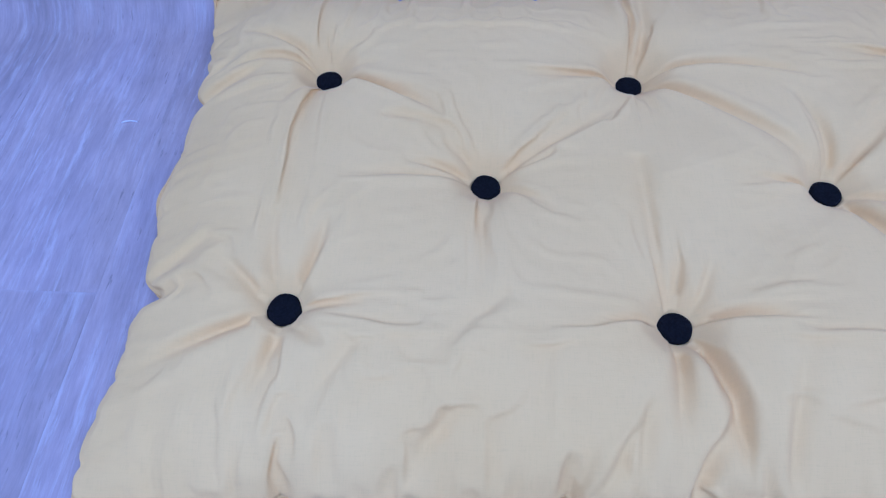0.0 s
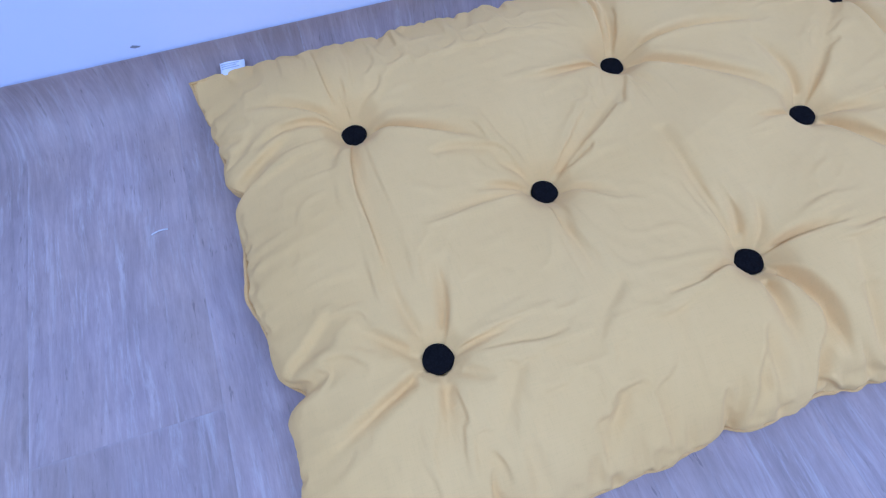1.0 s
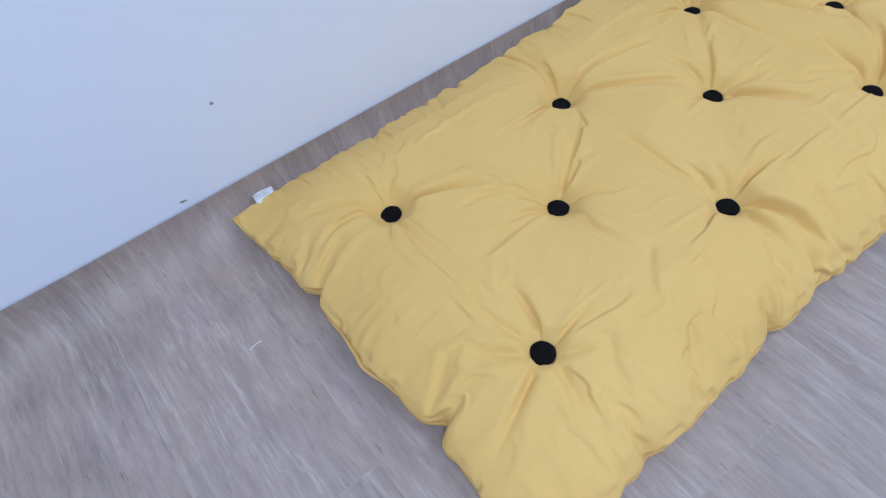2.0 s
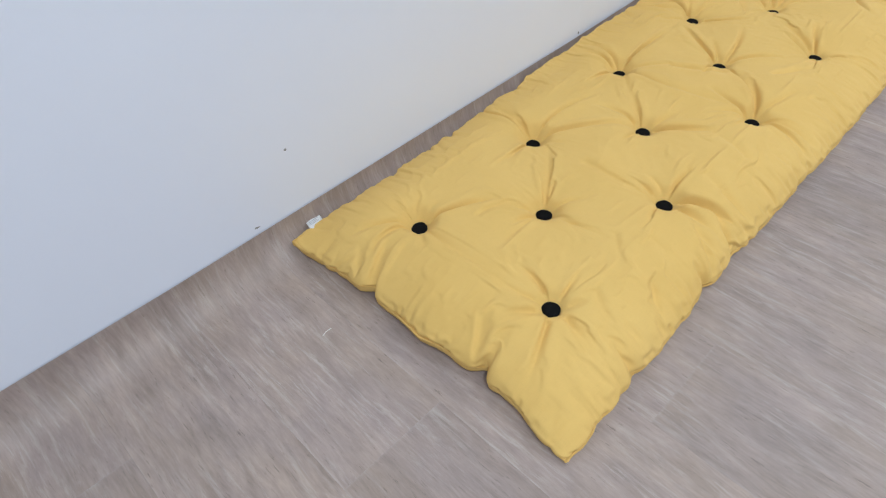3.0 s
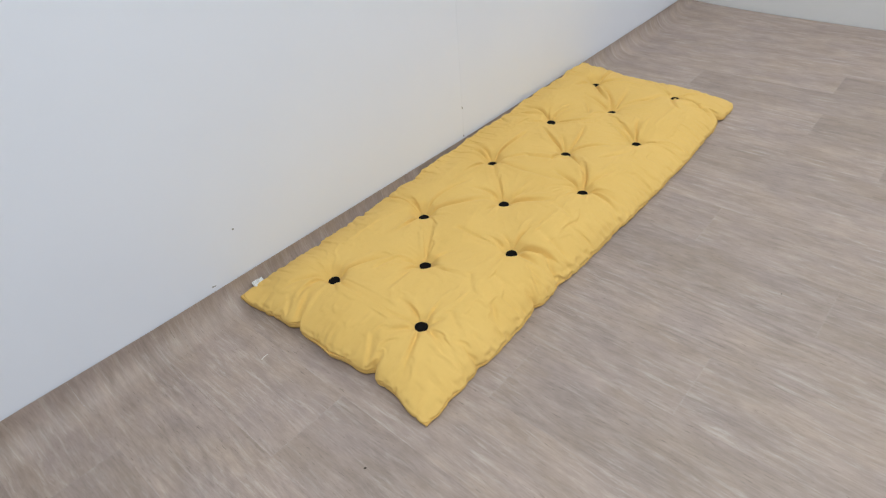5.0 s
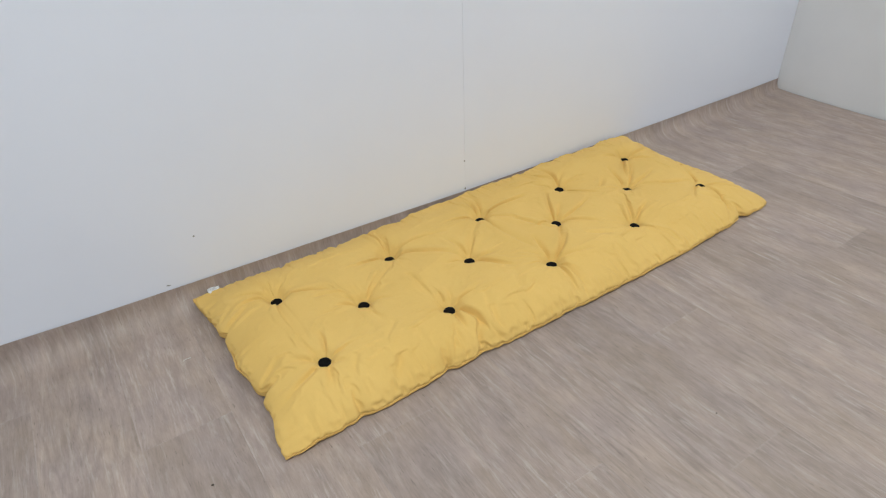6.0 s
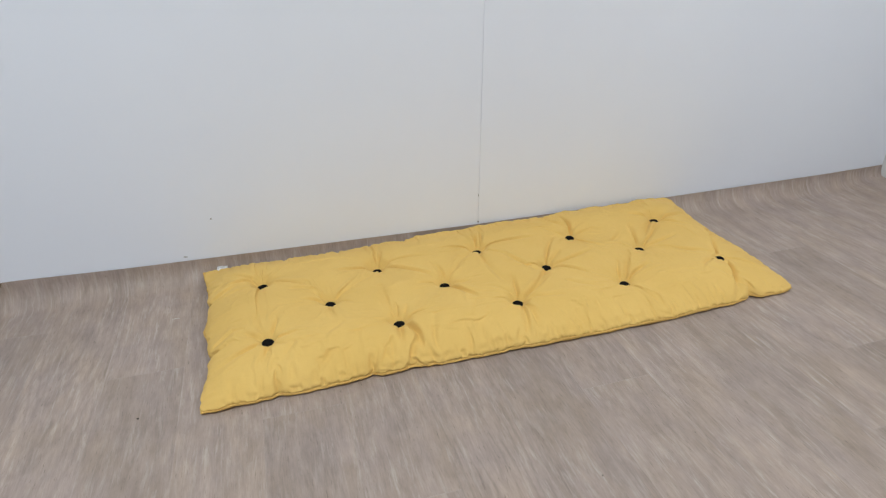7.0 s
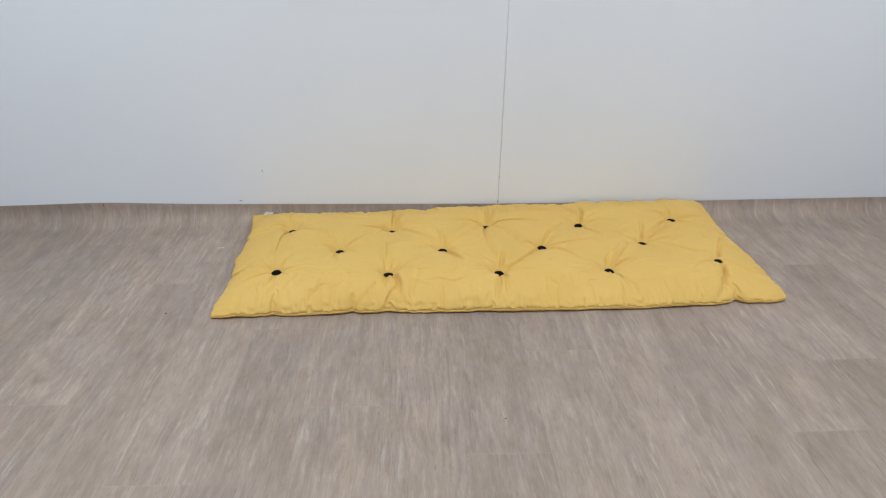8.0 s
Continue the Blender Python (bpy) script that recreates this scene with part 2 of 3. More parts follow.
# housing added round each unseen lamp; its diffuser glows as well
def added_ceiling_light(x, y, w, h):
    base = tagged(new("added_ceiling_light"), "flat white rectangular ceiling light, unseen, added to light the room", "ceiling light", "ceiling lights")
    base.matrix_basis = pose(x, y, CEILING)
    bm = bmesh.new()
    for lo, hi in (((-w / 2 - 0.03, -h / 2 - 0.03, -0.025), (w / 2 + 0.03, -h / 2, 0)), ((-w / 2 - 0.03, h / 2, -0.025), (w / 2 + 0.03, h / 2 + 0.03, 0)),
                   ((-w / 2 - 0.03, -h / 2, -0.025), (-w / 2, h / 2, 0)), ((w / 2, -h / 2, -0.025), (w / 2 + 0.03, h / 2, 0))):
        m = Matrix.Translation([(a + b) / 2 for a, b in zip(lo, hi)]) @ Matrix.Diagonal([b - a for a, b in zip(lo, hi)] + [1])
        bmesh.ops.create_cube(bm, size=1, matrix=m)
    part("frame", bm, METAL, base)
    part("diffuser", box_mesh((-w / 2, -h / 2, -0.018), (w / 2, h / 2, -0.004)), GLOW, base)


room()
for lx, ly, lw, lh, watts in LAMPS:
    added_ceiling_light(lx, ly, lw, lh)


# ---- the mattress ----
CORNERS = {"back_left": (-0.196, -0.036), "front_left": (-0.185, -0.741), "front_right": (1.806, -0.708), "back_right": (1.792, -0.014)}
ROWS_OF_BUTTONS = {
    "back": [(0.004, -0.215, 0.050), (0.405, -0.203, 0.035), (0.792, -0.194, 0.046), (1.180, -0.200, 0.051), (1.584, -0.173, 0.055)],
    "middle": [(0.213, -0.385, 0.047), (0.605, -0.385, 0.045), (0.991, -0.385, 0.050), (1.399, -0.352, 0.043)],
    "front": [(0.009, -0.558, 0.066), (0.403, -0.560, 0.049), (0.800, -0.567, 0.050), (1.205, -0.559, 0.045), (1.627, -0.519, 0.054)],
}
# folds that run out from each button: heading, reach, bend along the way (degrees, metres), depth and width in millimetres
BACK_FOLDS_NEAR = {
    ("back", 0): [(132, 0.13, 28, 5, 4), (148, 0.11, 45, 5, 5), (-22, 0.15, -11, 11, 5), (22, 0.06, -32, 3, 4), (76, 0.04, -48, 4, 4), (-104, 0.21, 27, 3, 11), (-136, 0.07, 22, 3, 6)],
    ("back", 1): [(-170, 0.13, -1, 4, 4), (96, 0.11, -26, 8, 5), (70, 0.15, 17, 7, 8), (12, 0.19, -33, 6, 4), (-30, 0.22, -21, 7, 6), (-104, 0.07, 47, 2, 6)],
    ("back", 2): [(76, 0.11, 24, 6, 7), (48, 0.12, 36, 6, 5), (2, 0.21, -5, 7, 4), (-52, 0.15, 1, 3, 4), (-102, 0.3, 28, 4, 8), (-136, 0.28, -7, 1.5, 9), (164, 0.1, 23, 4, 4)],
}
BACK_FOLDS_FAR = {
    ("back", 3): [(60, 0.13, 38, 11, 6), (14, 0.08, -41, 5, 5), (-82, 0.13, 39, 5, 4), (166, 0.09, -36, 5, 6), (60, 0.07, -44, 5, 5)],
    ("back", 4): [(-18, 0.12, 29, 6, 5), (-56, 0.12, 12, 4, 5), (-146, 0.19, 23, 6, 7), (138, 0.09, 45, 5, 5)],
}
MIDDLE_FOLDS_NEAR = {
    ("middle", 0): [(166, 0.08, 11, 5, 4), (122, 0.05, 23, 4, 4), (-178, 0.15, 2, 3, 6), (32, 0.2, 6, 4, 8), (-80, 0.07, -28, 3, 7), (-18, 0.07, -27, 3, 4)],
    ("middle", 1): [(72, 0.11, 43, 5, 6), (92, 0.09, 10, 4, 5), (48, 0.12, -4, 4, 6), (-22, 0.08, 4, 5, 6), (-60, 0.15, -6, 8, 9), (178, 0.08, 6, 3, 4)],
}
MIDDLE_FOLDS_FAR = {
    ("middle", 2): [(68, 0.19, -18, 6, 6), (42, 0.1, -6, 6, 5), (-4, 0.19, 29, 6, 5), (-32, 0.14, -23, 7, 4), (158, 0.09, 38, 4, 4), (-120, 0.25, -25, 4, 8)],
    ("middle", 3): [(82, 0.14, -16, 7, 6), (28, 0.21, 23, 6, 5), (-4, 0.17, 22, 6, 5), (-32, 0.19, -3, 5, 5), (-170, 0.06, -43, 4, 4)],
}
FRONT_FOLDS_NEAR = {
    ("front", 0): [(114, 0.1, -23, 3, 5), (54, 0.09, 35, 5, 5), (-156, 0.15, -1, 5, 5), (156, 0.08, -28, 5, 7), (-6, 0.07, 17, 3, 4), (-92, 0.09, -20, 5, 9), (-52, 0.05, 20, 4, 5)],
    ("front", 1): [(122, 0.05, -38, 5, 4), (90, 0.07, -21, 6, 6), (36, 0.06, 40, 5, 4), (10, 0.09, -18, 8, 4), (-50, 0.15, -45, 13, 8), (-100, 0.11, 6, 10, 7), (172, 0.07, 27, 3, 4)],
    ("front", 2): [(76, 0.13, 0, 7, 6), (12, 0.14, 35, 7, 7), (-12, 0.15, -2, 4, 4), (-66, 0.13, -38, 7, 7), (86, 0.07, 55, 4, 5), (-88, 0.14, -26, 7, 6)],
}
FRONT_FOLDS_FAR = {
    ("front", 3): [(54, 0.17, 7, 5, 7), (34, 0.13, -20, 6, 5), (-72, 0.15, 6, 5, 5), (106, 0.09, -56, 5, 6)],
    ("front", 4): [(-40, 0.14, -7, 9, 5), (-94, 0.2, -35, 13, 7), (70, 0.15, -19, 7, 6), (-178, 0.13, 47, 5, 6)],
}
FOLDS = {**BACK_FOLDS_NEAR, **BACK_FOLDS_FAR, **MIDDLE_FOLDS_NEAR, **MIDDLE_FOLDS_FAR, **FRONT_FOLDS_NEAR, **FRONT_FOLDS_FAR}
# creases away from the buttons: start, heading, reach, bend, depth and width in millimetres
LOOSE_CREASES = ((0.089, -0.305, 6, 0.08, -33, 4, 4), (0.256, -0.369, 40, 0.06, -40, 4, 4), (0.388, -0.361, -90, 0.18, 1, 4, 10), (0.202, -0.423, -84, 0.15, -4, 3, 9),
                 (0.233, -0.545, -144, 0.12, 7, 2, 9), (0.269, -0.600, -102, 0.09, 0, 2, 8), (0.089, -0.600, -126, 0.11, -4, 3, 8))
FRONT_CREASES = ((0.182, -0.660, -128, 0.08, 0, 5, 6), (0.152, -0.687, 26, 0.05, 0, 4, 5), (0.485, -0.70, 82, 0.14, -18, 6, 6))
FAR_CREASES = ((0.87, -0.30, -60, 0.20, -5, 5, 7), (1.30, -0.30, 30, 0.13, 20, 5, 7), (1.50, -0.42, -30, 0.14, 15, 5, 8), (0.62, -0.63, 60, 0.12, 10, 4, 7), (1.00, -0.52, -35, 0.13, 10, 4, 7))
BUTTON_R = 0.0177


def axis_steps(length, rim, fine, rim_steps=16):
    """Distances along one side: close together at both rims, even in between."""
    a = np.linspace(0, math.pi / 2, rim_steps + 1)
    head = rim * (1 - np.cos(a))
    mid = np.linspace(rim, length - rim, max(2, int((length - 2 * rim) / fine)))[1:-1]
    return np.concatenate([head, mid, length - head[::-1]]) / length


def smooth_noise(X, Y, scale, seed):
    """Value noise with smooth steps, about -1 to 1."""
    rng = np.random.RandomState(seed)
    table = rng.uniform(-1, 1, (64, 64))
    x, y = X * scale + 7.3, Y * scale + 11.9
    i, j = np.floor(x).astype(int), np.floor(y).astype(int)
    fx, fy = x - i, y - j
    fx, fy = fx * fx * (3 - 2 * fx), fy * fy * (3 - 2 * fy)
    g = lambda a, b: table[a % 64, b % 64]
    return (g(i, j) * (1 - fx) + g(i + 1, j) * fx) * (1 - fy) + (g(i, j + 1) * (1 - fx) + g(i + 1, j + 1) * fx) * fy


def fold_field(X, Y, x0, y0, heading, reach, bend, depth, width, steep=0):
    """A bent furrow with soft shoulders, deepest near its start."""
    h = math.radians(heading + bend * 0.25)
    dx, dy = X - x0, Y - y0
    along, across = dx * math.cos(h) + dy * math.sin(h), -dx * math.sin(h) + dy * math.cos(h)
    curve = math.tan(math.radians(bend * 0.5)) / max(reach, 0.01)
    p = across - curve * along * along * 0.5
    t = np.clip(along / reach, 0, 1)
    taper = np.where(along > -0.01, (1 - t) ** 0.8 * np.clip((along + 0.01) / 0.02, 0, 1), 0)
    w = width * (0.55 + 0.9 * t)
    a = np.abs(p) / w
    if steep:
        a = np.where(p * steep > 0, a * 1.5, a * 0.62)
    furrow = -np.exp(-a ** 1.4) + 0.55 * np.exp(-((a - 1.9) / 0.9) ** 2)
    return depth * taper * furrow


def crease(X, Y, x0, y0, heading, reach, bend, depth, width, side, clear=0.0, ease=0.012):
    """A sharp crease that bends on its way: steep on one side, easy on the other, with the cloth puffed up beside it. clear: free length at its start."""
    h = math.radians(heading)
    dx, dy = X - x0, Y - y0
    along, across = dx * math.cos(h) + dy * math.sin(h), -dx * math.sin(h) + dy * math.cos(h)
    p = (across - 0.5 * math.tan(math.radians(max(-55, min(55, bend)))) / reach * along * along) * side
    t = np.clip(along / reach, 0, 1)
    taper = np.clip((along - clear + ease * 0.5) / ease, 0, 1) * (1 - t) ** 0.75 * np.where(along > 0, 1, 0)
    w = width * (0.60 + 0.75 * t)
    q = np.where(p > 0, p / (0.75 * w), -p / (1.35 * w))
    groove = -np.exp(0.35 - np.sqrt(q * q + 0.1225))
    puff = 0.26 * np.exp(-((p - 2.4 * w) / (1.5 * w)) ** 2) + 0.18 * np.exp(-((p + 3.4 * w) / (2.0 * w)) ** 2)
    return depth * taper * (groove + puff)


def notch(s, at, wide, deep):
    return deep * np.exp(-((s - at) / wide) ** 2)


def drape(P, filling, rest_from, slack, fixed, reach, turns, stiff):
    """Lets the cover settle over its filling, which pushes it up: it keeps its lengths, bends softly and wrinkles where it has too much cloth."""
    w = np.where(fixed, 0.0, 1.0)
    more = 1 + slack
    length = lambda a, b: np.sqrt(((a - b) ** 2).sum(2))
    rests = [length(rest_from[1:], rest_from[:-1]) * more[1:], length(rest_from[:, 1:], rest_from[:, :-1]) * more[:, 1:]]
    diag = [length(rest_from[1:, 1:], rest_from[:-1, :-1]) * more[1:, 1:], length(rest_from[1:, :-1], rest_from[:-1, 1:]) * more[1:, 1:]]

    def pull(a, b, wa, wb, rest, k):
        d = b - a
        n = np.sqrt((d * d).sum(2)) + 1e-9
        c = (k * (n - rest) / n / np.maximum(wa + wb, 1e-6))[..., None] * d
        return c * wa[..., None], -c * wb[..., None]

    home = P[..., :2].copy()
    for turn in range(turns):
        for axis in (0, 1):
            for odd in (0, 1):
                n = (P.shape[axis] - odd) // 2 * 2 + odd
                first, second = slice(odd, n, 2), slice(odd + 1, n, 2)
                A, B = ((first, slice(None)), (second, slice(None))) if axis == 0 else ((slice(None), first), (slice(None), second))
                da, db = pull(P[A], P[B], w[A], w[B], rests[axis][A], 0.9)
                P[A] += da
                P[B] += db
        for rest, A, B in ((diag[0], (slice(None, -1), slice(None, -1)), (slice(1, None), slice(1, None))), (diag[1], (slice(None, -1), slice(1, None)), (slice(1, None), slice(None, -1)))):
            da, db = pull(P[A], P[B], w[A], w[B], rest, 0.15)
            P[A] += da
            P[B] += db
        lap = np.zeros_like(P)
        lap[1:-1, 1:-1] = P[2:, 1:-1] + P[:-2, 1:-1] + P[1:-1, 2:] + P[1:-1, :-2] - 4 * P[1:-1, 1:-1]
        bi = np.zeros_like(P)
        bi[2:-2, 2:-2] = lap[3:-1, 2:-2] + lap[1:-3, 2:-2] + lap[2:-2, 3:-1] + lap[2:-2, 1:-3] - 4 * lap[2:-2, 2:-2]
        P -= stiff * bi * w[..., None]
        P[..., :2] = home + np.clip(P[..., :2] - home, -reach[..., None], reach[..., None])
        gap = filling - P[..., 2]
        P[..., 2] += w * np.where(gap > 0, 0.020, 0.010) * gap
    return P


def finer(A):
    """Twice as many rows, on smooth curves through the old ones."""
    pad = np.concatenate([2 * A[:1] - A[1:2], A, 2 * A[-1:] - A[-2:-1]])
    mid = (9 * (pad[1:-2] + pad[2:-1]) - pad[:-3] - pad[3:]) / 16
    out = np.empty((2 * len(A) - 1, *A.shape[1:]))
    out[::2], out[1::2] = A, mid
    return out


def outline(u, v):
    """Plan of the cover at shares u along and v across: bowed sides, pulled in where the cloth is gathered."""
    bl, fl, fr, br = (np.array(CORNERS[k]) for k in ("back_left", "front_left", "front_right", "back_right"))
    X = (1 - u) * (1 - v) * fl[0] + u * (1 - v) * fr[0] + u * v * br[0] + (1 - u) * v * bl[0]
    Y = (1 - u) * (1 - v) * fl[1] + u * (1 - v) * fr[1] + u * v * br[1] + (1 - u) * v * bl[1]
    left, right, front, back = u * 1.99, (1 - u) * 1.99, v * 0.70, (1 - v) * 0.70
    side_l = 0.022 * np.sin(math.pi * v) ** 0.6 + notch(v * 0.70, 0.205, 0.018, 0.020) + notch(v * 0.70, 0.487, 0.015, 0.018) + notch(v * 0.70, 0.13, 0.05, 0.008)
    side_r = 0.013 * np.sin(math.pi * v) + notch(v * 0.70, 0.42, 0.03, 0.006)
    side_f = 0.008 * np.sin(2 * math.pi * u) - 0.004 * np.sin(math.pi * u) + notch(u * 1.99, 1.80, 0.020, 0.017) + notch(u * 1.99, 1.74, 0.09, 0.003) + notch(u * 1.99, 0.595, 0.02, 0.008) + notch(u * 1.99, 0.475, 0.016, 0.006) + notch(u * 1.99, 0.21, 0.016, 0.006)
    side_b = 0.002 + 0.010 * np.exp(-((u - 0.16) / 0.13) ** 2)
    wob = lambda s, k: 0.0032 * smooth_noise(s, s * 0 + k, 17.0, 3 + k) + 0.0018 * smooth_noise(s, s * 0 + k, 41.0, 8 + k)
    fall = lambda d: np.exp(-d / 0.06)
    X = X + (side_l + wob(v * 0.7, 1)) * fall(left) - (side_r + wob(v * 0.7, 2)) * fall(right)
    Y = Y + (side_f + wob(u * 2.0, 3)) * fall(front) - (side_b + wob(u * 2.0, 4)) * fall(back)
    for near_x, near_y, sx, sy in ((left, front, 1, 1), (right, front, -1, 1), (right, back, -1, -1)):
        d = np.clip(1 - near_x / 0.045, 0, 1) * np.clip(1 - near_y / 0.045, 0, 1)
        X, Y = X + sx * 0.008 * d, Y + sy * 0.008 * d
    return X, Y


# the deep tucks where the seam is pulled in: side, share along it, heading, reach, depth, width
TUCKS = (("left", 0.293, 24, 0.12, 0.016, 0.007), ("left", 0.262, 50, 0.07, 0.007, 0.005), ("left", 0.693, 16, 0.13, 0.020, 0.007), ("left", 0.725, 36, 0.10, 0.010, 0.005),
         ("front", 0.906, 118, 0.17, 0.014, 0.008), ("front", 0.286, 50, 0.12, 0.024, 0.007), ("front", 0.265, 74, 0.09, 0.016, 0.006), ("front", 0.243, 48, 0.11, 0.012, 0.006), ("front", 0.200, 80, 0.07, 0.006, 0.005),
         ("back", 0.305, -92, 0.12, 0.012, 0.007), ("back", 0.665, -70, 0.13, 0.018, 0.008), ("front", 0.125, 85, 0.06, 0.005, 0.005))


def cover_at(U, V):
    """All that the settling needs on one grid: the starting shape, the filling, the cloth's own lengths and where it is held."""
    u, v = np.meshgrid(U, V, indexing="ij")
    X, Y = outline(u, v)
    left, right, front, back = u * 1.99, (1 - u) * 1.99, v * 0.70, (1 - v) * 0.70
    edge = np.minimum(np.minimum(front, left), np.minimum(right, back))
    top = 0.094 + 0.005 * smooth_noise(X, Y, 4.5, 21) + 0.003 * smooth_noise(X, Y, 11.0, 22)
    top = top - 0.006 * np.exp(-front / 0.09) - 0.012 * (1 - np.clip((u - 0.35) / 0.2, 0, 1)) * np.exp(-back / 0.10)
    top = top + 0.020 * np.clip((u - 0.68) / 0.05, 0, 1) * np.exp(-(back / 0.16) ** 2)
    top = top - 0.011 * np.clip((u - 0.55) / 0.2, 0, 1) * np.clip(back / 0.2, 0, 1)
    dips = np.zeros_like(X)
    for places in ROWS_OF_BUTTONS.values():
        for bx, by, bz in places:
            r = np.maximum(np.hypot(X - bx, Y - by) - BUTTON_R * 0.9, 0)
            dips += (0.094 - (bz - 0.006)) * (0.34 * np.exp(-r / 0.012) + 0.40 * np.exp(-r / 0.042) + 0.26 * np.exp(-(r / 0.12) ** 1.4))
    folds = np.zeros_like(X)
    for (row, k), rows in FOLDS.items():
        bx, by, bz = ROWS_OF_BUTTONS[row][k]
        for heading, reach, bend, depth, width in rows:
            folds += crease(X, Y, bx, by, heading, reach + 0.02, bend, depth * FOLD_GUIDE, width * 0.0011, 1 if (depth + width) % 2 else -1, BUTTON_R * 0.8)
    for x, y, heading, reach, bend, depth, width in LOOSE_CREASES + FRONT_CREASES + FAR_CREASES:
        folds += crease(X, Y, x, y, heading, reach, bend, depth * FOLD_GUIDE, width * 0.0011, 1, 0.0, 0.5 * reach)
    sides = {"front": ("front_left", "front_right"), "back": ("back_left", "back_right"), "left": ("front_left", "back_left"), "right": ("front_right", "back_right")}
    for side, share, heading, reach, depth, width in TUCKS:
        a, b = (np.array(CORNERS[k]) for k in sides[side])
        at = a + (b - a) * share
        folds += fold_field(X, Y, at[0], at[1], heading, reach, 12, depth, width, 1)
    # the rim rolls down to the seam
    roll = lambda d, r, n: (1 - np.clip(1 - d / r, 0, 1) ** n) ** (1 / n)
    rim = roll(left, 0.17, 1.45) * roll(right, 0.16, 1.6) * roll(front, 0.15, 1.6) * roll(back, 0.11, 1.8)
    seam_z = 0.020 + 0.006 * smooth_noise(X, Y, 13.0, 31) + (0.012 + 0.010 * np.clip((u - 0.35) / 0.15, 0, 1)) * np.exp(-back / 0.08) - 0.008 * np.exp(-front / 0.08) + 0.007 * np.exp(-left / 0.08) * np.sin(math.pi * v) ** 2
    lift = cove_height(Y)
    full = lambda h: np.stack([X, Y, seam_z + (h - seam_z) * rim + lift], -1)
    start, filling = full(top - dips + folds), full(top - FILL_DIP * dips + folds)[..., 2]
    held = edge <= 0
    for places in ROWS_OF_BUTTONS.values():
        for bx, by, bz in places:
            under = np.hypot(X - bx, Y - by) < BUTTON_R * 0.72
            start[under, 2] = bz - 0.010
            held |= under
    slack = CLOTH_SLACK + 0.012 * smooth_noise(X, Y, 6.0, 41) + SEAM_SLACK * np.exp(-edge / 0.05)
    reach = 0.0015 + 0.010 * np.clip(edge / 0.09, 0, 1)
    return start, filling, full(top - 0.2 * dips), slack, held, reach


FOLD_GUIDE, FILL_DIP, CLOTH_SLACK, SEAM_SLACK = 0.0021, 0.82, 0.054, 0.012


